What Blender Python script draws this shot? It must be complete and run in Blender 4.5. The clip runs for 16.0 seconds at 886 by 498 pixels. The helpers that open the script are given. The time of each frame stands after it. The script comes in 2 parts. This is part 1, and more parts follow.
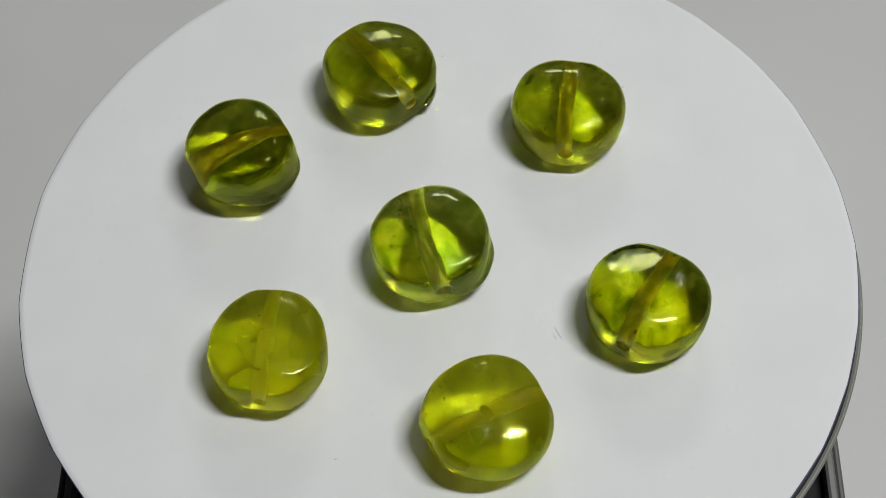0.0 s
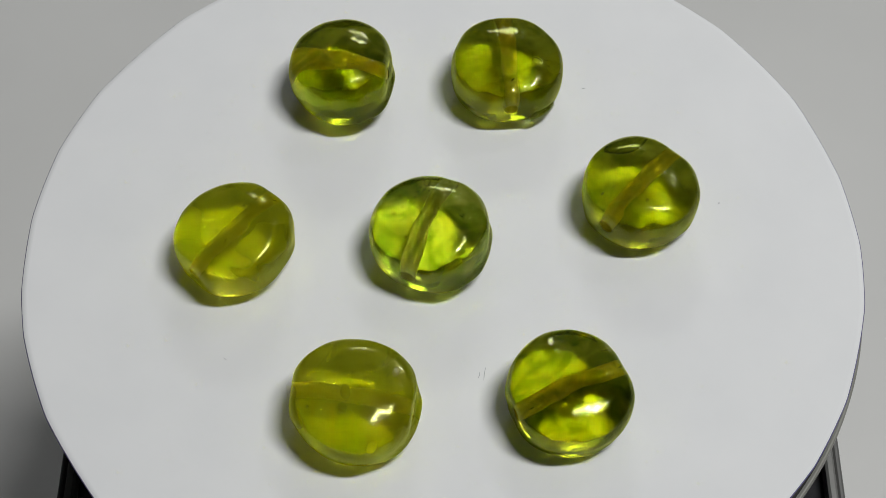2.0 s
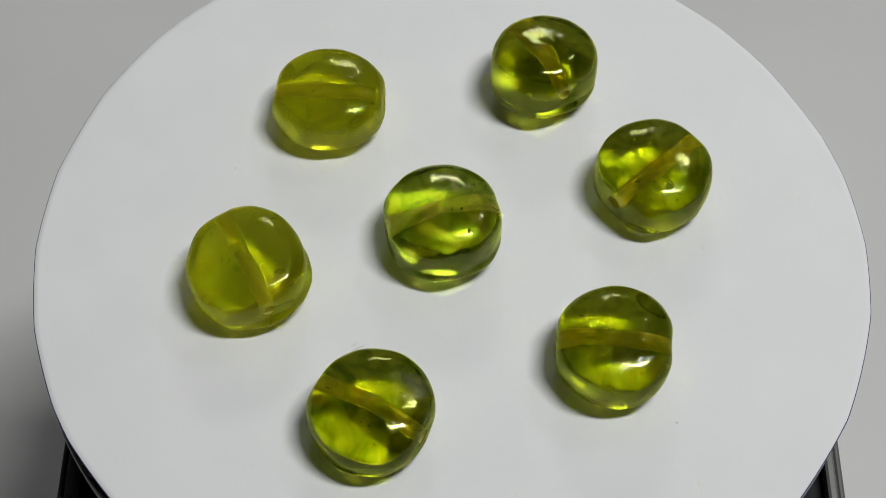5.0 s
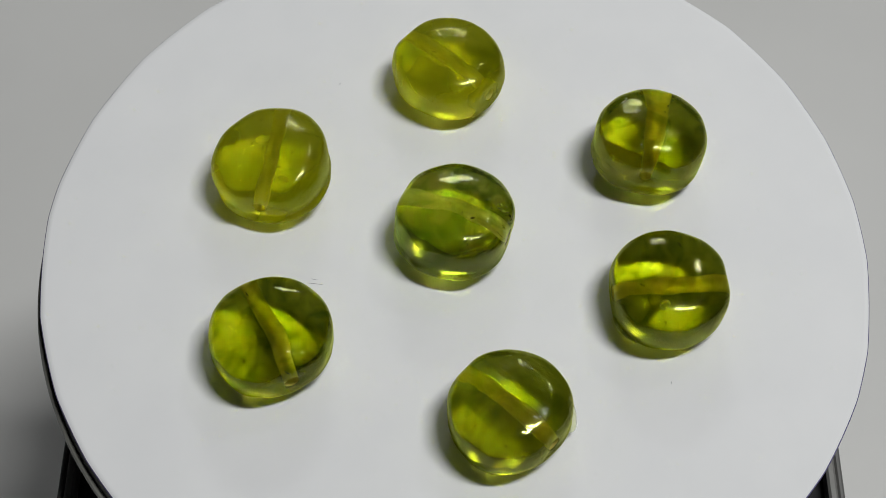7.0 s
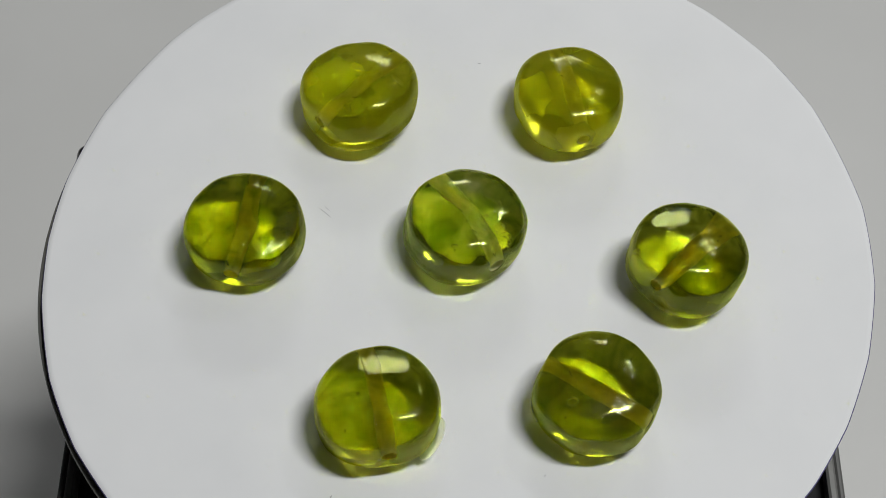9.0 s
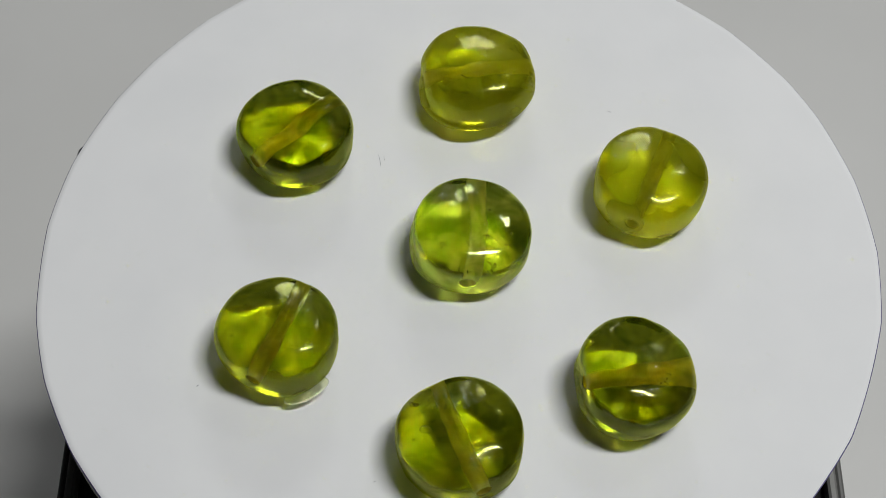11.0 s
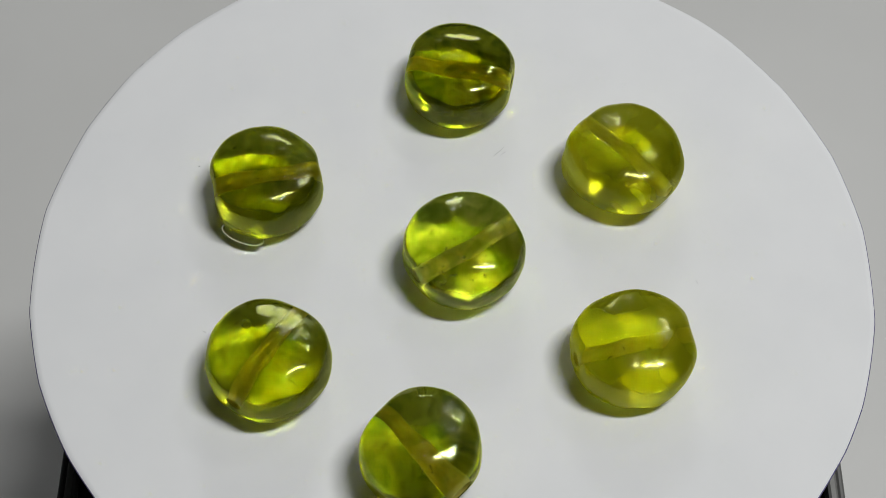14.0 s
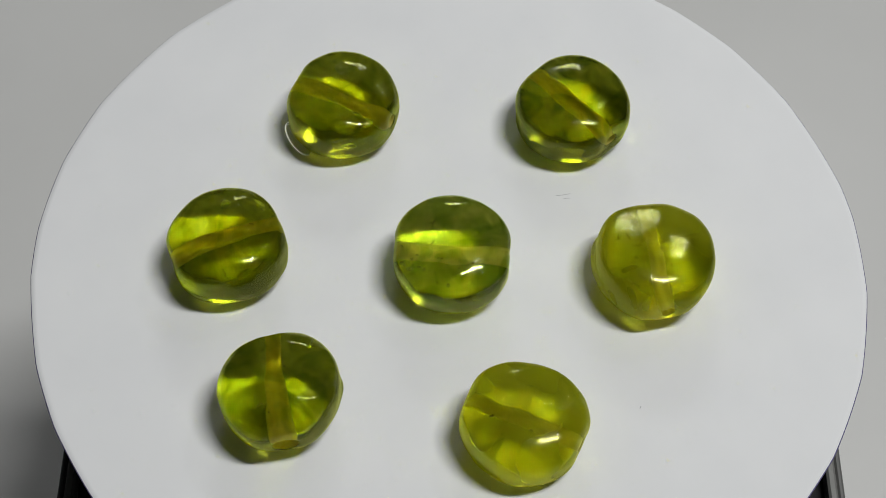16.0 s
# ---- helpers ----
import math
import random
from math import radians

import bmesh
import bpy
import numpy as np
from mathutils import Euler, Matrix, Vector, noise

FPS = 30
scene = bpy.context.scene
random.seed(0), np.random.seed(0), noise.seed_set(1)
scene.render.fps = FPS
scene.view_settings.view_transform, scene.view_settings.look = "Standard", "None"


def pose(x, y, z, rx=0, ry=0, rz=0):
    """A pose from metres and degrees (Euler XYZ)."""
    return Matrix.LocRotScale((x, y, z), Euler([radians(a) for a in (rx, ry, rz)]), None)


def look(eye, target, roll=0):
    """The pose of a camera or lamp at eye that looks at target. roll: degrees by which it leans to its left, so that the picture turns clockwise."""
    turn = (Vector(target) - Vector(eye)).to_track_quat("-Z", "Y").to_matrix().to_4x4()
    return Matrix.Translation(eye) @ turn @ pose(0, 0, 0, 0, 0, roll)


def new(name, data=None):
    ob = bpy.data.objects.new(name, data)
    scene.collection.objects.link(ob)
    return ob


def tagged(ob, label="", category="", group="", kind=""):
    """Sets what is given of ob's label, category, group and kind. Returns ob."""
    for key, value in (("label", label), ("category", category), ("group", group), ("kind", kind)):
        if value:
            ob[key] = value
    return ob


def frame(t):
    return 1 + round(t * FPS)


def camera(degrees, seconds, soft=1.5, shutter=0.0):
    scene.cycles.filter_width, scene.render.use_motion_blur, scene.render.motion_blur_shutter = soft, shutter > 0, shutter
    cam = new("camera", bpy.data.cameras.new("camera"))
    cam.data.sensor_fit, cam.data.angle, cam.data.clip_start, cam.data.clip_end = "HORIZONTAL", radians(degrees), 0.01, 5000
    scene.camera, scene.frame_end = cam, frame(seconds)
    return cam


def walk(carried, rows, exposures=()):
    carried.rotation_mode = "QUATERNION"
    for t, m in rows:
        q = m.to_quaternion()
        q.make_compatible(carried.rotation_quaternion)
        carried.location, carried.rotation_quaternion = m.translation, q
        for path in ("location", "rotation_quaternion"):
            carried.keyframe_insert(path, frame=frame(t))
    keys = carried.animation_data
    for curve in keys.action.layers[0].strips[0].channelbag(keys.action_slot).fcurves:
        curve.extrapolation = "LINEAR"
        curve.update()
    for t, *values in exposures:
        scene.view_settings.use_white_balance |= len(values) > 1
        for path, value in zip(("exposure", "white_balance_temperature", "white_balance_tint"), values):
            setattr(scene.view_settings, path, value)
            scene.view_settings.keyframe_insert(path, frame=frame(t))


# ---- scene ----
# The axis of the turntable is the z axis, and the top of the paper lies at z = 0.
EYE, AIM = (0.00000, -0.14387, 0.23227), (-0.00122, 0.00094, 0.00059)
cam = camera(31.00, 16.0, soft=0.55)
walk(cam, [(0.0, look(EYE, AIM, -0.069)), (16.0, look(EYE, AIM, -0.069))])
SPIN = -17.968          # degrees a second

# ---- light ----
world = bpy.data.worlds.new("world")
world.use_nodes = True
world.node_tree.nodes["Background"].inputs[0].default_value = (0.9, 0.95, 1.0, 1)
world.node_tree.nodes["Background"].inputs[1].default_value = 0.05
scene.world = world
scene.view_settings.exposure = 0.0
scene.cycles.sample_clamp_indirect = 0.0
scene.cycles.blur_glossy = 0.0      # light focused by the glass stays sharp


def area_lamp(name, eye, target, width, depth, watts, colour):
    data = bpy.data.lights.new(name, "AREA")
    data.shape, data.size, data.size_y = "RECTANGLE", width, depth
    data.energy, data.color = watts, colour
    ob = new(name, data)
    z = (Vector(eye) - Vector(target)).normalized()
    x = (Vector((1, 0, 0)) - z * z.x).normalized()
    ob.matrix_world = Matrix.Translation(eye) @ Matrix((x, z.cross(x), z)).transposed().to_4x4()
    return ob


area_lamp("ceiling_lamp_light", (0.35, -0.02, 0.935), (0, 0, 0), 0.34, 0.055, 6.35, (0.995, 1.0, 0.995))
area_lamp("desk_lamp_light", (0.43, 0.50, 0.75), (0, 0, 0), 0.06, 0.05, 0.40, (0.995, 1.0, 0.995))
area_lamp("window_light", (0.03, 0.86, 0.52), (0, 0, 0), 0.24, 0.10, 0.90, (0.97, 0.99, 1.0))


# ---- materials ----
def material(name):
    m = bpy.data.materials.new(name)
    m.use_nodes = True
    t = m.node_tree
    return m, t, t.nodes, t.links, t.nodes["Principled BSDF"]


def noise_node(t, scale, detail=4.0, rough=0.5, distortion=0.0, offset=(0, 0, 0)):
    c = t.nodes.new("ShaderNodeTexCoord")
    mp = t.nodes.new("ShaderNodeMapping")
    mp.inputs["Location"].default_value = offset
    n = t.nodes.new("ShaderNodeTexNoise")
    n.inputs["Scale"].default_value, n.inputs["Detail"].default_value = scale, detail
    n.inputs["Roughness"].default_value, n.inputs["Distortion"].default_value = rough, distortion
    t.links.new(c.outputs["Object"], mp.inputs["Vector"])
    t.links.new(mp.outputs["Vector"], n.inputs["Vector"])
    return n


def ramp_node(t, source, stops):
    r = t.nodes.new("ShaderNodeValToRGB")
    el = r.color_ramp.elements
    el[0].position, el[0].color = stops[0][0], (*stops[0][1], 1)
    el[1].position, el[1].color = stops[-1][0], (*stops[-1][1], 1)
    for pos, col in stops[1:-1]:
        e = el.new(pos)
        e.color = (*col, 1)
    t.links.new(source, r.inputs["Fac"])
    return r


def bump_node(t, source, strength, distance, target):
    b = t.nodes.new("ShaderNodeBump")
    b.inputs["Strength"].default_value, b.inputs["Distance"].default_value = strength, distance
    t.links.new(source, b.inputs["Height"])
    t.links.new(b.outputs["Normal"], target)
    return b


def plain(name, dark, light, rough, scale, metal=0.0, bump=0.1, distance=0.0002):
    m, t, nodes, links, bsdf = material(name)
    n = noise_node(t, scale)
    r = ramp_node(t, n.outputs["Fac"], [(0.3, dark), (0.7, light)])
    links.new(r.outputs["Color"], bsdf.inputs["Base Color"])
    bsdf.inputs["Roughness"].default_value, bsdf.inputs["Metallic"].default_value = rough, metal
    fine = noise_node(t, scale * 14)
    bump_node(t, fine.outputs["Fac"], bump, distance, bsdf.inputs["Normal"])
    return m


def glass(name, tint, deep, milk, milk_colour, seed, bore_az=0.0, ripple=0.15, ior=1.52, blur=0.06, frost=0.0, gleam=1.0):
    """Pressed green glass: clear, with streaks of a deeper tint and a share of milky scatter."""
    m, t, nodes, links, bsdf = material(name)
    cloudy = milk > 0.2
    n = noise_node(t, 110.0 if cloudy else 170.0, 1.0 if cloudy else 2.0, 0.5, 0.6 if cloudy else 1.4, (seed * 0.37, seed * 0.11, seed * 0.23))
    r = ramp_node(t, n.outputs["Fac"], [(0.34, deep), (0.62, tint)] if cloudy else [(0.38, deep), (0.58, tint)])
    nodes.remove(bsdf)
    clear = nodes.new("ShaderNodeBsdfGlass")
    links.new(r.outputs["Color"], clear.inputs["Color"])
    clear.inputs["IOR"].default_value = ior
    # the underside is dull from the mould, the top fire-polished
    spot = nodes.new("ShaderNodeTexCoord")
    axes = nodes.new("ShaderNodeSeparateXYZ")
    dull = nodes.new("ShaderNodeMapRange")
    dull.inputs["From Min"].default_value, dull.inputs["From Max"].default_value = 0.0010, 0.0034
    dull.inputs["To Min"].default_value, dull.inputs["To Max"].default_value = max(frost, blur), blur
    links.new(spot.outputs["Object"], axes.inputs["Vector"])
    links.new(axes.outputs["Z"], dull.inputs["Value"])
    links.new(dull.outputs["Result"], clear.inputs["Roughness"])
    shine = nodes.new("ShaderNodeBsdfGlossy")
    shine.inputs["Roughness"].default_value = 0.02
    weight = nodes.new("ShaderNodeLayerWeight")
    gloss = ramp_node(t, weight.outputs["Facing"], [(0.0, (0.018 * gleam,) * 3), (0.6, (0.018 * gleam,) * 3), (1.0, (0.03 * gleam,) * 3)])
    fine = noise_node(t, 420.0, 4.0, 0.55, 0.6, (seed * 0.2, 0, 0))
    # drawn-out ripples along the bore, over a finer orange peel
    where = nodes.new("ShaderNodeTexCoord")
    turn = nodes.new("ShaderNodeMapping")
    turn.vector_type = "TEXTURE"
    turn.inputs["Rotation"].default_value = (0, 0, radians(bore_az))
    turn.inputs["Scale"].default_value = (2.6, 0.8, 1.0)
    drawn = nodes.new("ShaderNodeTexNoise")
    drawn.inputs["Scale"].default_value, drawn.inputs["Detail"].default_value = 620.0, 3.0
    links.new(where.outputs["Object"], turn.inputs["Vector"])
    links.new(turn.outputs["Vector"], drawn.inputs["Vector"])
    both = nodes.new("ShaderNodeMath")
    both.operation = "MULTIPLY_ADD"
    both.inputs[1].default_value = 0.7
    links.new(drawn.outputs["Fac"], both.inputs[0])
    links.new(fine.outputs["Fac"], both.inputs[2])
    bump_node(t, both.outputs["Value"], ripple * 0.36, 0.0003, clear.inputs["Normal"])
    bump_node(t, both.outputs["Value"], ripple * 3.2, 0.0004, shine.inputs["Normal"])
    skin = nodes.new("ShaderNodeMixShader")
    links.new(gloss.outputs["Color"], skin.inputs["Fac"])
    links.new(clear.outputs["BSDF"], skin.inputs[1])
    links.new(shine.outputs["BSDF"], skin.inputs[2])
    links.new(skin.outputs["Shader"], nodes["Material Output"].inputs["Surface"])
    if milk > 0:
        cloud = nodes.new("ShaderNodeBsdfTranslucent")
        cloud.inputs["Color"].default_value = (*milk_colour, 1)
        haze = noise_node(t, 130.0, 1.0, 0.5, 0.5, (seed * 0.5, seed * 0.3, 0))
        amount = ramp_node(t, haze.outputs["Fac"], [(0.3, (milk * 0.5,) * 3), (0.7, (milk * 1.5,) * 3)])
        mix = nodes.new("ShaderNodeMixShader")
        links.new(amount.outputs["Color"], mix.inputs["Fac"])
        links.new(skin.outputs["Shader"], mix.inputs[1])
        links.new(cloud.outputs["BSDF"], mix.inputs[2])
        links.new(mix.outputs["Shader"], nodes["Material Output"].inputs["Surface"])
    return m


PAPER = plain("white_paper", (0.80, 0.81, 0.818), (0.84, 0.848, 0.853), 0.75, 60, 0, 0.12, 0.00005)
# the lens's dark violet colour fringe, painted on the white paper's cut edge
FRINGED_EDGE = plain("paper_edge_lens_fringe", (0.10, 0.09, 0.22), (0.17, 0.155, 0.30), 0.9, 300)
PENCIL = plain("grey_fibre", (0.22, 0.22, 0.24), (0.40, 0.40, 0.44), 0.9, 900)
SILVER = plain("brushed_silver_plastic", (0.19, 0.19, 0.18), (0.25, 0.25, 0.24), 0.35, 90, 0.2, 0.05)
LIP = plain("polished_lip", (0.24, 0.24, 0.215), (0.30, 0.30, 0.27), 0.3, 90, 0.1, 0.05)
BLACK = plain("black_plastic", (0.012, 0.012, 0.014), (0.03, 0.03, 0.032), 0.22, 70)
GREY_TRIM = plain("grey_plastic", (0.11, 0.11, 0.105), (0.15, 0.15, 0.145), 0.4, 90)
TABLE = plain("matt_white_board", (0.70, 0.70, 0.68), (0.76, 0.76, 0.74), 0.6, 9)
WALL = plain("grey_wall_paint", (0.18, 0.18, 0.18), (0.23, 0.23, 0.23), 0.85, 3)


def powder(name, dark, light):
    """A thin chalky coat that lets some light through."""
    m, t, nodes, links, bsdf = material(name)
    n = noise_node(t, 700.0)
    r = ramp_node(t, n.outputs["Fac"], [(0.3, dark), (0.7, light)])
    links.new(r.outputs["Color"], bsdf.inputs["Base Color"])
    bsdf.inputs["Roughness"].default_value = 0.95
    bsdf.inputs["Specular IOR Level"].default_value = 0.1
    through_coat = nodes.new("ShaderNodeBsdfTranslucent")
    links.new(r.outputs["Color"], through_coat.inputs["Color"])
    mix = nodes.new("ShaderNodeMixShader")
    mix.inputs["Fac"].default_value = 0.6
    links.new(bsdf.outputs["BSDF"], mix.inputs[1])
    links.new(through_coat.outputs["BSDF"], mix.inputs[2])
    links.new(mix.outputs["Shader"], nodes["Material Output"].inputs["Surface"])
    return m


BORE = powder("powdery_beige_bore", (0.80, 0.75, 0.48), (0.90, 0.86, 0.62))
OCHRE_BORE = powder("powdery_ochre_bore", (0.74, 0.62, 0.13), (0.86, 0.77, 0.25))
MILKY_BORE = powder("powdery_olive_bore", (0.68, 0.63, 0.19), (0.78, 0.73, 0.29))
CLEAR = glass("clear_glass", (0.95, 0.96, 0.84), (0.90, 0.92, 0.74), 0.0, (1, 1, 1), 2, 0.0, 0.04, 1.18, 0.05, 0.0, 0.15)
BUBBLE = glass("bubble_wall", (0.99, 0.99, 0.97), (0.97, 0.97, 0.93), 0.0, (1, 1, 1), 5, 0.0, 0.05, 0.66)


# ---- helpers for meshes ----
def mesh_object(name, verts, faces, mat, parent=None, label="", smooth=True):
    me = bpy.data.meshes.new(name)
    me.from_pydata([tuple(v) for v in verts], [], faces)
    me.polygons.foreach_set("use_smooth", [smooth] * len(me.polygons))
    me.materials.append(mat)
    me.update()
    ob = new(name, me)
    ob.parent = parent
    return tagged(ob, label)


def part(name, bm, mat, parent, label="", smooth=False):
    bmesh.ops.recalc_face_normals(bm, faces=bm.faces[:])
    me = bpy.data.meshes.new(name)
    bm.to_mesh(me)
    bm.free()
    me.polygons.foreach_set("use_smooth", [smooth] * len(me.polygons))
    me.materials.append(mat)
    ob = new(name, me)
    ob.parent = parent
    return tagged(ob, label)


def box_bm(x0, x1, y0, y1, z0, z1, bevel=0.0, segments=2):
    bm = bmesh.new()
    bmesh.ops.create_cube(bm, size=1.0, matrix=Matrix.LocRotScale(((x0 + x1) / 2, (y0 + y1) / 2, (z0 + z1) / 2), None, (x1 - x0, y1 - y0, z1 - z0)))
    if bevel:
        bmesh.ops.bevel(bm, geom=bm.edges[:], offset=bevel, segments=segments, affect="EDGES", profile=0.5)
    return bm


def rounded_frame(half_x, half_y, corner, width, z0, z1, bevel=0.0006, shift=0.0):
    """A square frame with round corners, open in the middle; a plate where width is 0."""
    def ring(dx, z):
        out = []
        c = max(corner - dx, 0.0008)
        for k, (sx, sy) in enumerate(((1, 1), (-1, 1), (-1, -1), (1, -1))):
            for i in range(9):
                a = radians(90 * k + 90 * i / 8)
                out.append((sx * (half_x - dx - c) + c * math.cos(a), shift + sy * (half_y - dx - c) + c * math.sin(a), z))
        return out
    rings = [ring(0, z0), ring(0, z1 - bevel), ring(bevel * 0.3, z1 - bevel * 0.3), ring(bevel, z1)]
    if width:
        rings += [ring(width - bevel, z1), ring(width, z1 - bevel), ring(width, z0)]
    bm = bmesh.new()
    vs = [[bm.verts.new(p) for p in r] for r in rings]
    n = len(vs[0])
    for r0, r1 in zip(vs, vs[1:] + (vs[:1] if width else [])):
        for i in range(n):
            bm.faces.new((r0[i], r0[(i + 1) % n], r1[(i + 1) % n], r1[i]))
    if not width:
        bm.faces.new(vs[-1])
        bm.faces.new(vs[0][::-1])
    return bm


def lathe(profile, steps):
    """Turns (r, z) pairs round the z axis into a closed bmesh."""
    bm = bmesh.new()
    rings = []
    for r, z in profile:
        rings.append([bm.verts.new((r * math.cos(2 * math.pi * i / steps), r * math.sin(2 * math.pi * i / steps), z)) for i in range(steps)])
    for r0, r1 in zip(rings, rings[1:]):
        for i in range(steps):
            bm.faces.new((r0[i], r0[(i + 1) % steps], r1[(i + 1) % steps], r1[i]))
    bm.faces.new(rings[-1])
    bm.faces.new(rings[0][::-1])
    return bm


# ---- the room ----
TABLE_Z = -0.160
tagged(part("table_surface", box_bm(-0.8, 0.8, -0.6, 0.75, TABLE_Z - 0.02, TABLE_Z, 0.002), TABLE, None), "matt white tabletop board under the turntable", "table", kind="structure")
for name, b in (("wall_north", (-1.6, 1.6, 1.5, 1.6, -0.8, 1.7)), ("wall_south", (-1.6, 1.6, -1.6, -1.5, -0.8, 1.7)),
                ("wall_east", (1.5, 1.6, -1.5, 1.5, -0.8, 1.7)), ("wall_west", (-1.6, -1.5, -1.5, 1.5, -0.8, 1.7)),
                ("ceiling", (-1.6, 1.6, -1.6, 1.6, 1.7, 1.8)), ("floor", (-1.6, 1.6, -1.6, 1.6, -0.9, -0.8))):
    tagged(part(name, box_bm(*b), WALL, None), "plain grey painted " + name.split("_")[0], name.split("_")[0], kind="structure")

# ---- the turntable ----
turntable = tagged(new("turntable"), "square display turntable with black top and silver rim", "turntable")
turntable.location = (0.0004, 0, TABLE_Z)
LIFT, BACK = -TABLE_Z, -0.014
part("body", rounded_frame(0.0662, 0.0600, 0.010, 0.0, 0.001, LIFT - 0.0240, 0.0008, BACK), BLACK, turntable, "black plastic body")
part("outer_rim", rounded_frame(0.0674, 0.0610, 0.011, 0.0012, 0.0, LIFT - 0.0215, 0.0004, BACK), GREY_TRIM, turntable, "grey plastic rim")
part("inner_rim", rounded_frame(0.0660, 0.0596, 0.0097, 0.0016, LIFT - 0.0260, LIFT - 0.0205, 0.0004, BACK), SILVER, turntable, "silver edge strip")
part("hub", lathe([(0.020, LIFT - 0.0245), (0.020, LIFT - 0.006)], 48), BLACK, turntable, "black drive hub")
# dark rounded block standing out from the body's left side, near the back
part("side_block", box_bm(-0.0739, -0.0664, 0.0285, 0.0400, LIFT - 0.0300, LIFT - 0.0225, 0.0022, 5), BLACK, turntable, "small black block", True)
PR = 0.0708
platter = part("platter", lathe([(PR - 0.002, -0.0048), (PR - 0.0006, -0.0046), (PR - 0.0002, -0.0040), (PR - 0.0003, -0.0033), (PR - 0.0012, -0.0026),
                                 (PR - 0.0016, -0.0012), (PR - 0.0018, -0.0004), (PR - 0.004, -0.00035)], 240), BLACK, turntable, "thin black revolving plate", True)
lip = [(PR - 0.00065 + 0.00040 * math.cos(radians(a)), -0.0029 + 0.00045 * math.sin(radians(a))) for a in range(-150, 151, 25)]
part("rim", lathe(lip, 240), LIP, platter, "polished silver rim", True)

# ---- the paper disc: cut by hand, a little off the axis ----
def paper_disc():
    ob = tagged(new("paper_disc"), "hand-cut white paper disc lying on the turntable", "paper")
    steps, verts, faces = 360, [], []
    cx, cy, R = -0.00150, 0.00001, 0.07122
    rng = random.Random(4)
    cuts = [(i + rng.uniform(0.0, 0.7)) * 2 * math.pi / 30 for i in range(30)]
    def radius(a):
        k = max([c for c in cuts + [cuts[-1] - 2 * math.pi, -1.0] if c <= a])
        n = min([c for c in cuts + [cuts[0] + 2 * math.pi, cuts[1] + 2 * math.pi] if c > a])
        half = (n - k) / 2
        chord = R * math.cos(half * 0.65) / math.cos((a - (k + n) / 2) * 0.65)
        return (chord + 0.00055 * math.sin(2 * a) + 0.00022 * math.cos(3 * a + 2.65) + 0.00013 * math.cos(4 * a - 0.76)
                + 0.00006 * math.sin(5 * a) + 0.00004 * math.sin(11 * a + 1))
    prof = [(1.0, -0.00028), (1.0, -0.00020), (0.9977, 0.0), (0.985, 0.0), (0.9, 0.0), (0.5, 0.0), (0.1, 0.0)]
    for s, z in prof:
        for i in range(steps):
            a = 2 * math.pi * i / steps
            r = radius(a) * s
            lift = 0.00012 * math.sin(3 * a + 0.7) * max(0, s - 0.93) / 0.07
            verts.append((cx + r * math.cos(a), cy + r * math.sin(a), z + max(lift, 0)))
    for k in range(len(prof) - 1):
        for i in range(steps):
            j = (i + 1) % steps
            faces.append((k * steps + i, k * steps + j, (k + 1) * steps + j, (k + 1) * steps + i))
    faces.append([(len(prof) - 1) * steps + i for i in range(steps)])
    sheet = mesh_object("sheet", verts, faces, PAPER, ob)
    sheet.data.materials.append(FRINGED_EDGE)
    # the two outermost bands carry the painted lens fringe
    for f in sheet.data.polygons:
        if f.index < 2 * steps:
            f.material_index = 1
    def fibre(points, w, name):
        bm = bmesh.new()
        last = None
        for i, (x, y) in enumerate(points):
            x2, y2 = points[min(i + 1, len(points) - 1)]
            x1, y1 = points[max(i - 1, 0)]
            d = Vector((x2 - x1, y2 - y1)).normalized()
            k = w * (1 - 0.6 * abs(2 * i / (len(points) - 1) - 1))
            row = [bm.verts.new((x - d.y * k, y + d.x * k, 0.00002)), bm.verts.new((x, y, 0.00002 + k)), bm.verts.new((x + d.y * k, y - d.x * k, 0.00002))]
            if last:
                bm.faces.new((last[0], last[1], row[1], row[0]))
                bm.faces.new((last[1], last[2], row[2], row[1]))
            last = row
        part(name, bm, PENCIL, ob, "tiny grey fibre")
    fibre([(0.0174, -0.0139), (0.0178, -0.0147), (0.0181, -0.0153), (0.0186, -0.0161)], 0.00005, "fibre")
    fibre([(0.0171, -0.0152), (0.0175, -0.0158), (0.0176, -0.0163)], 0.00004, "fibre")
    fibre([(0.0313, 0.0363), (0.03145, 0.0365), (0.03155, 0.0366)], 0.00010, "speck")
    fibre([(-0.0183, -0.0380), (-0.0180, -0.0381), (-0.0177, -0.0380)], 0.00005, "speck")
    fibre([(-0.0018, 0.0433), (-0.0016, 0.0434), (-0.0014, 0.0436)], 0.00006, "speck")
    return ob


paper = paper_disc()

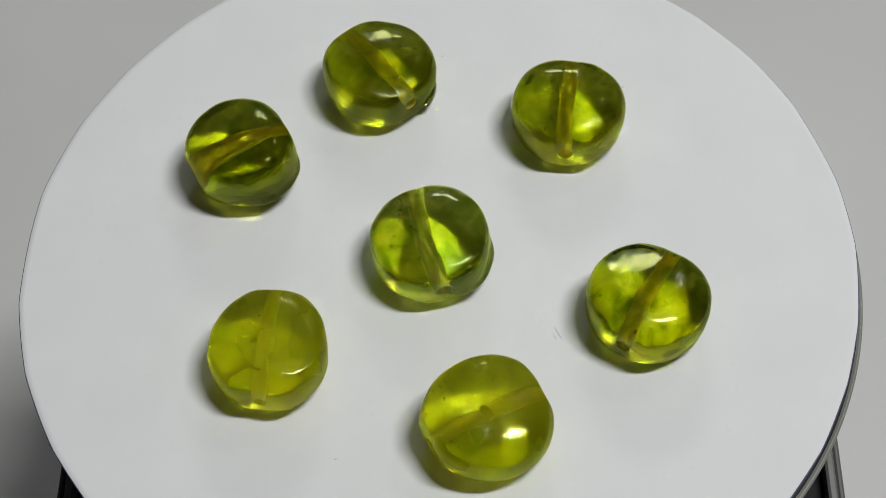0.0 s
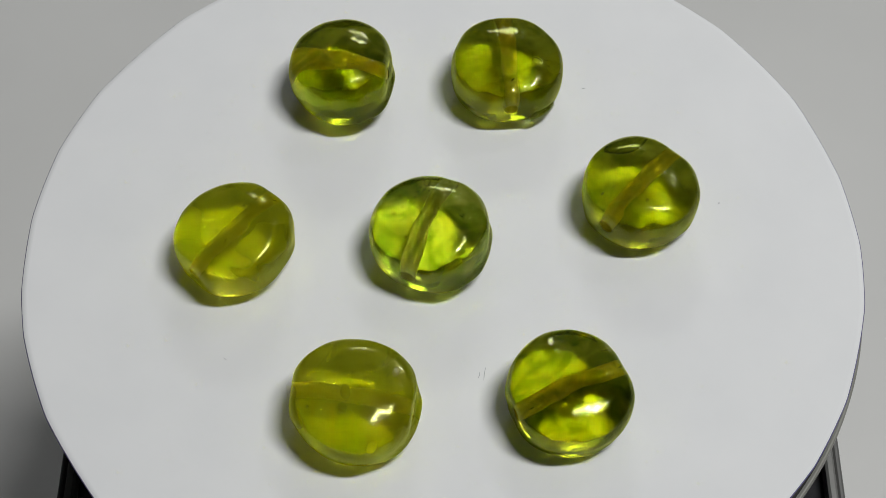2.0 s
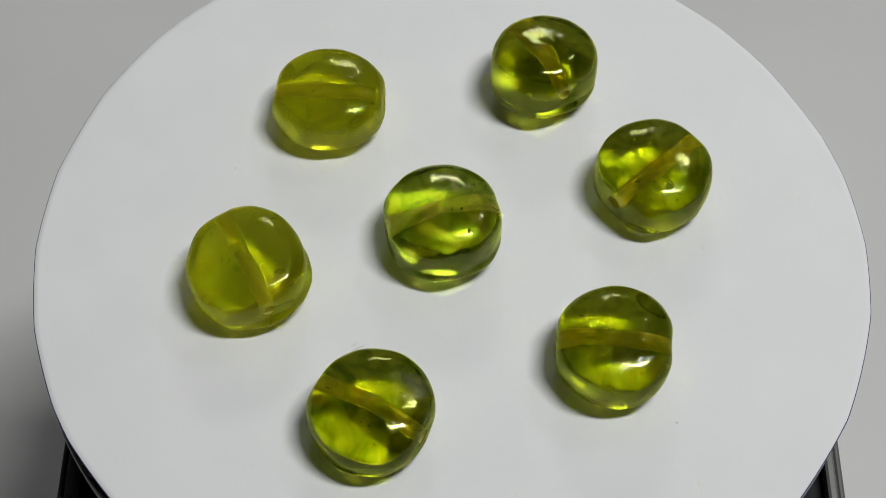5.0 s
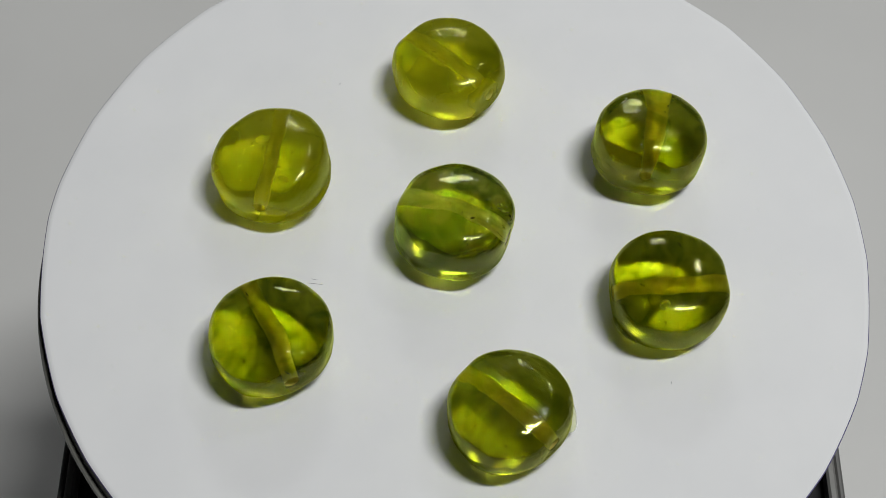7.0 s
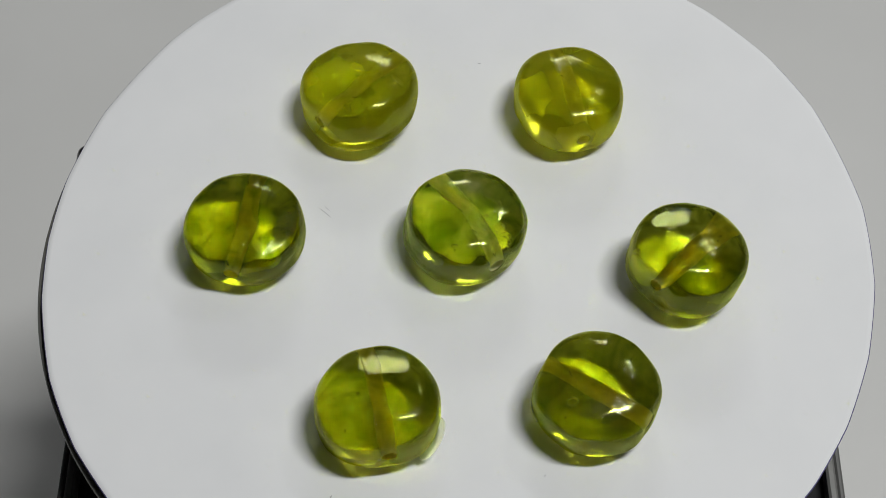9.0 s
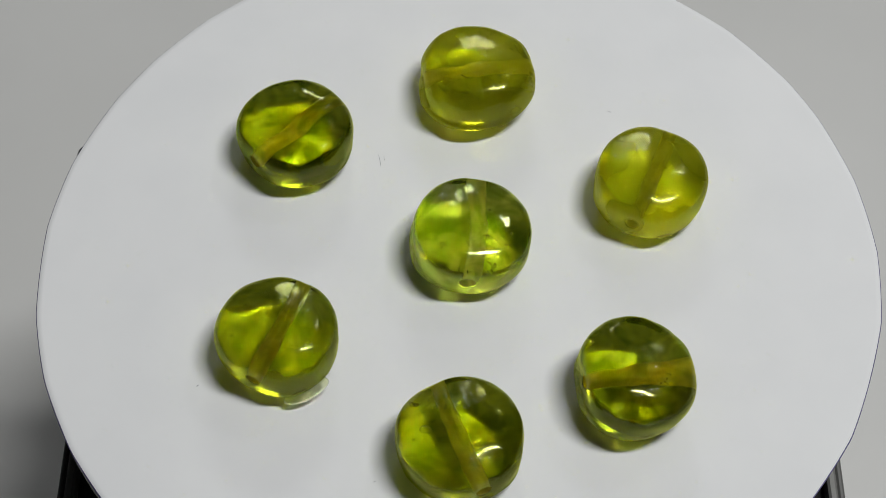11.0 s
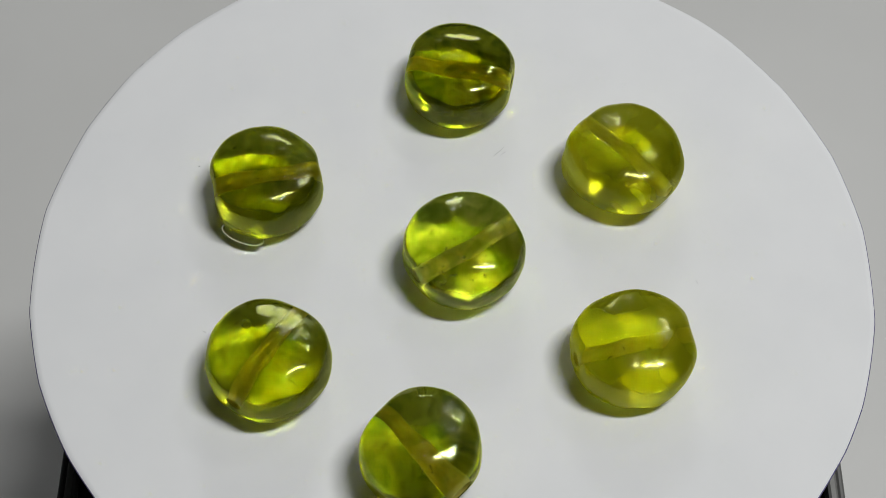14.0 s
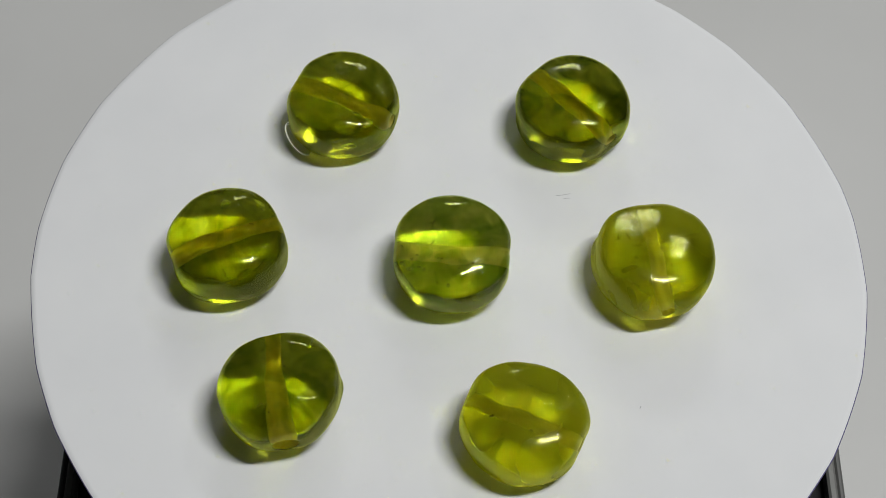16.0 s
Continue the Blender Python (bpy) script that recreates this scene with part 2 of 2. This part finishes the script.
# ---- the beads ----
def bead(name_seed, at, bore_az, size, height, outline, power, mat, label, fin=None, bubbles=6, bore_r=0.00125, bore_z=-0.0004, tilt=(0, 0), cracks=3, flaws=(), blisters=(), lump=0.02, bend=0.0004, dimple=0.09, slip=(0, 0), swell=0.10, wide_end=1.0, seam=-0.30, flange=0.026, facet=None):
    """A pressed glass bead lying flat, pierced from side to side along bore_az degrees. outline: (order, size, phase) of its round's unevenness."""
    ob = tagged(new("glass_bead"), label, "bead", "glass beads on the turntable")
    a0, c0 = size / 2, height / 2
    rng = random.Random(name_seed)
    off = Vector((rng.uniform(-9, 9), rng.uniform(-9, 9), rng.uniform(-9, 9)))
    ca, sa = math.cos(radians(bore_az)), math.sin(radians(bore_az))

    def place(al, be):
        d = Vector((math.cos(al), math.sin(al) * math.cos(be), math.sin(al) * math.sin(be)))
        d = Vector((d.x * ca - d.y * sa, d.x * sa + d.y * ca, d.z))
        rho, phi = math.hypot(d.x, d.y), math.atan2(d.y, d.x)
        a = a0 * (1 + sum(s * math.cos(k * (phi - radians(ph))) for k, s, ph in outline))
        along = math.cos(phi - radians(bore_az)) ** 2
        pw = (power + 0.5 if d.z > 0 else power + 0.6) * (1.05 - 0.13 * along)
        r = ((rho / a) ** pw + (abs(d.z) / (c0 * (0.92 if d.z > 0 else 0.98))) ** pw) ** (-1 / pw)
        low, fine = (0.7, 0.03) if d.z < 0 else (0.45, 0.03)
        r *= 1 + lump * noise.noise(d * 1.7 + off) + low * lump * noise.noise(d * 3.6 + off) + fine * lump * noise.noise(d * 9 + off)
        end = min(al, math.pi - al)
        r *= 1 - dimple * math.exp(-(end / 0.30) ** 2)
        v = d * r
        # the lower half of the mould is wider, and sits a little to one side of the upper
        level = seam + 0.10 * noise.noise(Vector((math.cos(phi), math.sin(phi), 0)) * 1.3 + off)
        k = min(max((level - v.z / c0) / 0.30, 0), 1)
        k = k * k * (3 - 2 * k)
        groove = math.exp(-((v.z / c0 - level) / 0.12) ** 2) * 0.25
        grow = 1 + flange * (k - 0.45 - groove)
        return Vector((v.x * grow + math.cos(radians(slip[0])) * k * slip[1], v.y * grow + math.sin(radians(slip[0])) * k * slip[1], v.z))

    steps, rings = 128, 100
    a_first = math.asin(bore_r / (a0 * 0.93))
    a_last = math.asin(bore_r * wide_end / (a0 * 0.93))
    # the rings crowd towards the two ends of the bore
    alphas = [0.5 - 0.5 * math.cos(math.pi * (0.06 + 0.88 * i / (rings - 1))) for i in range(rings)]
    lo, hi = alphas[0], alphas[-1]
    alphas = [a_first + (al - lo) / (hi - lo) * (math.pi - a_first - a_last) for al in alphas]
    lift = Vector((0, 0, bore_z))
    pts = [[place(al, 2 * math.pi * i / steps) for i in range(steps)] for al in alphas]
    # round the mouth of the bore inwards
    axis = Vector((ca, sa, 0))
    for ring_set, nxt, sign in ((pts[0], pts[1], 1), (pts[-1], pts[-2], -1)):
        for i in range(steps):
            ring_set[i] = ring_set[i] - axis * sign * 0.00012
    rot = pose(0, 0, 0, tilt[0], tilt[1], 0)
    flat = [rot @ v for r in pts for v in r]
    base = min(v.z for v in flat)
    flat = [v - Vector((0, 0, base - 0.00003)) for v in flat]
    if facet:
        # a shallow flat on the top, pressed aslant: azimuth, slope and depth
        az, slope, depth = facet
        n = Vector((math.sin(radians(slope)) * math.cos(radians(az)), math.sin(radians(slope)) * math.sin(radians(az)), math.cos(radians(slope))))
        cut = max(v.dot(n) for v in flat) - depth
        pressed = []
        for v in flat:
            over = max(v.dot(n) - cut, 0)
            # drawn-out waves along the bore
            run, aside = (v.x * ca + v.y * sa) / 0.0026, (v.y * ca - v.x * sa) / 0.0009
            wave = noise.noise(Vector((run, aside, name_seed))) + 0.4 * noise.noise(Vector((run * 2.2, aside * 1.9, name_seed + 5)))
            pressed.append(v - n * (0.83 * over) + n * (0.000022 * wave * min(over / (0.4 * depth), 1)))
        flat = pressed
    faces = []
    for k in range(rings - 1):
        for i in range(steps):
            j = (i + 1) % steps
            faces.append((k * steps + i, (k + 1) * steps + i, (k + 1) * steps + j, k * steps + j))
    sort, (tint, deep, milk, milk_colour, blur), ripple = mat
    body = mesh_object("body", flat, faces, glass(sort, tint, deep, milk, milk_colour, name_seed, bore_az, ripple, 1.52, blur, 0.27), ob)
    # the bore: from mouth to mouth, a little bent and uneven
    first, last = flat[:steps], flat[-steps:]
    n, tube, tf = 40, [], []
    side = Vector((-sa, ca, 0))
    for k in range(n + 1):
        s = k / n
        sag = math.sin(math.pi * s)
        for i in range(steps):
            v = first[i].lerp(last[i], s)
            mid = sum((first[(i + q * steps // 4) % steps] for q in range(4)), Vector()) / 4
            mid2 = sum((last[(i + q * steps // 4) % steps] for q in range(4)), Vector()) / 4
            m = mid.lerp(mid2, s)
            turn = 2 * math.pi * i / steps
            wide = 1 + swell * sag + 0.30 * sag * noise.noise(Vector((s * 2.6, 0, name_seed))) + 0.16 * sag * noise.noise(Vector((s * 6, math.cos(turn), name_seed + math.sin(turn))))
            v = m + (v - m) * (wide if 0 < k < n else 1) + side * (bend * sag + 0.0006 * sag * noise.noise(Vector((s * 3.2, 4, name_seed)))) + lift * 0.5 * sag
            tube.append(v)
    for k in range(n):
        for i in range(steps):
            j = (i + 1) % steps
            tf.append((k * steps + i, k * steps + j, (k + 1) * steps + j, (k + 1) * steps + i))
    mesh_object("bore", tube, tf, {"bright_green_glass": BORE, "milky_green_glass": MILKY_BORE}.get(sort, OCHRE_BORE), ob, "powdery yellowish pierced bore")
    top = max(v.z for v in flat)
    for _ in range(bubbles):
        r, a = a0 * rng.uniform(0.15, 0.78), rng.uniform(0, 2 * math.pi)
        z = top * rng.uniform(0.35, 0.72)
        q = Vector((r * math.cos(a), r * math.sin(a), z))
        across = abs(q.dot(side))
        if across < bore_r * 1.5:
            q += side * (bore_r * 1.8)
        bm = bmesh.new()
        s = rng.choice((0.00009, 0.00013, 0.00018, 0.00026))
        bmesh.ops.create_icosphere(bm, subdivisions=2, radius=s, matrix=Matrix.LocRotScale(q, None, (1, rng.uniform(0.7, 1.4), 1)))
        part("bubble", bm, BUBBLE, ob, "", True)
    for x, y, r in blisters:
        bm = bmesh.new()
        bmesh.ops.create_icosphere(bm, subdivisions=3, radius=r, matrix=Matrix.LocRotScale((x, y, top * (0.8 if math.hypot(x, y) < 0.6 * a0 else 0.62)), None, (1.2, 0.9, 0.35)))
        part("blister", bm, BUBBLE, ob, "flat air blister", True)
    spots = [(a0 * rng.uniform(0.1, 0.7), rng.uniform(0, 2 * math.pi)) for _ in range(cracks)]
    spots = [Vector((r * math.cos(a), r * math.sin(a), top * rng.uniform(0.5, 0.78))) for r, a in spots]
    for x, y, spread, count in flaws:
        spots += [Vector((x + rng.gauss(0, spread), y + rng.gauss(0, spread), top * rng.uniform(0.5, 0.74))) for _ in range(count)]
    for q in spots:
        # all flaws lie within the glass
        shrink = min(1.0, 0.80 * a0 / max(math.hypot(q.x, q.y), 1e-6))
        q.x, q.y = q.x * shrink, q.y * shrink
    for q in spots:
        bm = bmesh.new()
        bmesh.ops.create_icosphere(bm, subdivisions=2, radius=1.0)
        w = rng.uniform(0.0003, 0.0006)
        for v in bm.verts:
            v.co.z += 0.35 * v.co.x * v.co.x
            v.co.x *= 1 + 0.5 * noise.noise(v.co * 2 + Vector((q.x * 900, 0, 0)))
        bm.transform(Matrix.LocRotScale(q, Euler((rng.uniform(-0.9, 0.9), rng.uniform(-0.9, 0.9), rng.uniform(0, 3.1))), (w, w * rng.uniform(0.2, 0.5), 0.00003)))
        part("crack", bm, BUBBLE, ob, "small glinting crack", True)
    if fin:
        az, length, out, thick, high = fin
        bm = bmesh.new()
        bmesh.ops.create_uvsphere(bm, u_segments=40, v_segments=20, radius=1.0)
        f = Vector((math.cos(radians(az)), math.sin(radians(az)), 0)) * (a0 * 0.93)
        bm.transform(Matrix.LocRotScale((f.x, f.y, high), Euler((0, 0, radians(az))), (out + a0 * 0.07, length / 2, thick)))
        part("glass_fin", bm, CLEAR, ob, "thin colourless glass fin", True)
    ob.location = (at[0], at[1], 0)
    return ob


CLEAR_SORT = ((0.94, 0.955, 0.38), (0.60, 0.72, 0.19), 0.03, (0.75, 0.78, 0.16), 0.05)
DEEP_SORT = ((0.86, 0.88, 0.23), (0.50, 0.59, 0.11), 0.04, (0.6, 0.62, 0.07), 0.06)
MILK_SORT = ((0.92, 0.925, 0.29), (0.70, 0.74, 0.15), 0.22, (0.74, 0.735, 0.08), 0.13)
RICH_SORT = ((0.86, 0.88, 0.25), (0.58, 0.65, 0.14), 0.05, (0.62, 0.64, 0.08), 0.07)
MID_SORT = ((0.82, 0.85, 0.24), (0.60, 0.66, 0.14), 0.07, (0.66, 0.67, 0.08), 0.08)


beads = [
    (bead(11, (-0.03622, 0.01658), 26, 0.01952, 0.01329, [(2, 0.0176, -30), (3, 0.0194, -32)], 2.45, ("deep_green_glass", RICH_SORT, 0.09), "deep green clear glass bead with a wide bore", blisters=((0.0074, -0.0025, 0.0006),), slip=(0, 0.0006), dimple=0.11, bore_r=0.0011, wide_end=1.9, swell=-0.05, facet=(265, 14, 0.00055), tilt=(-1.1, -7.2)), (-0.03622, 0.01658)),
    (bead(12, (-0.01298, 0.03495), -50, 0.02048, 0.01195, [(2, 0.0112, -47), (3, 0.0159, 17)], 2.45, ("olive_green_glass", MID_SORT, 0.12), "olive green glass bead with a small clear fin", fin=(-14, 0.0060, 0.0002, 0.0016, 0.0030), blisters=((0.0049, 0.0019, 0.0008),), facet=(309, 17, 0.0006), tilt=(-1.1, 1.5)), (-0.01298, 0.03495)),
    (bead(13, (0.02067, 0.02651), 85, 0.02019, 0.01188, [(2, 0.0029, 78), (3, 0.0184, 23)], 2.45, ("olive_green_glass", MID_SORT, 0.12), "olive green glass bead with a clear glass fin", fin=(138, 0.0080, 0.0009, 0.0011, 0.0022), facet=(250, 17, 0.00055), tilt=(1.0, 0.5)), (0.02067, 0.02651)),
    (bead(14, (-0.00325, -0.00137), 104, 0.02079, 0.01200, [(2, 0.0141, -77), (3, 0.0049, -43)], 2.45, ("bright_green_glass", CLEAR_SORT, 0.11), "bright clear green glass bead with tiny bubbles", bubbles=24, cracks=5, flaws=((-0.0040, 0.0060, 0.0011, 8), (-0.0023, 0.0086, 0.0009, 7)), slip=(17, 0.0006), flange=0.03, bore_r=0.0014, swell=0.0, bend=0.0010, facet=(311, 13.5, 0.0005), tilt=(1.5, -5.2)), (-0.00325, -0.00137)),
    (bead(15, (0.03238, -0.01233), 61, 0.02056, 0.01173, [(2, 0.0068, 51), (3, 0.0119, 14)], 2.45, ("deep_green_glass", DEEP_SORT, 0.09), "deep green glossy clear glass bead", flaws=((0.0041, 0.0075, 0.0006, 4),), facet=(108, 15.5, 0.0006), tilt=(1.3, 1.6)), (0.03238, -0.01233)),
    (bead(16, (-0.02914, -0.02151), 85, 0.02032, 0.01145, [(2, 0.0462, 87), (3, 0.0152, -46)], 2.4, ("milky_green_glass", MILK_SORT, 0.08), "milky yellow-green glass bead, smooth and cloudy", bubbles=4, flaws=((0.0008, 0.0086, 0.0007, 5),), bore_r=0.0011, facet=(328, 13.5, 0.0005), tilt=(1.3, -2.3)), (-0.02914, -0.02151)),
    (bead(17, (0.00595, -0.03383), 27, 0.02082, 0.01196, [(2, 0.0383, 15), (3, 0.0239, -44)], 2.4, ("milky_green_glass", MILK_SORT, 0.08), "milky yellow-green uneven glass bead with fine cracks", bubbles=8, bore_r=0.0011, cracks=4, flaws=((0.0012, 0.0040, 0.0013, 6), (-0.0066, 0.0022, 0.0012, 4)), slip=(60, 0.0010), dimple=0.09, facet=(35, 13, 0.0004), tilt=(5.5, 1.8)), (0.00595, -0.03383)),
]


def motions():
    """All that lies on the turntable goes round with it, once in twenty seconds."""
    times = [i * 0.5 for i in range(33)]
    walk(platter, [(t, pose(-0.0004, 0, LIFT, 0, 0, SPIN * t)) for t in times])
    walk(paper, [(t, pose(0, 0, 0, 0, 0, SPIN * t)) for t in times])
    for ob, (x, y) in beads:
        walk(ob, [(t, pose(0, 0, 0, 0, 0, SPIN * t) @ pose(x, y, 0)) for t in times])


motions()
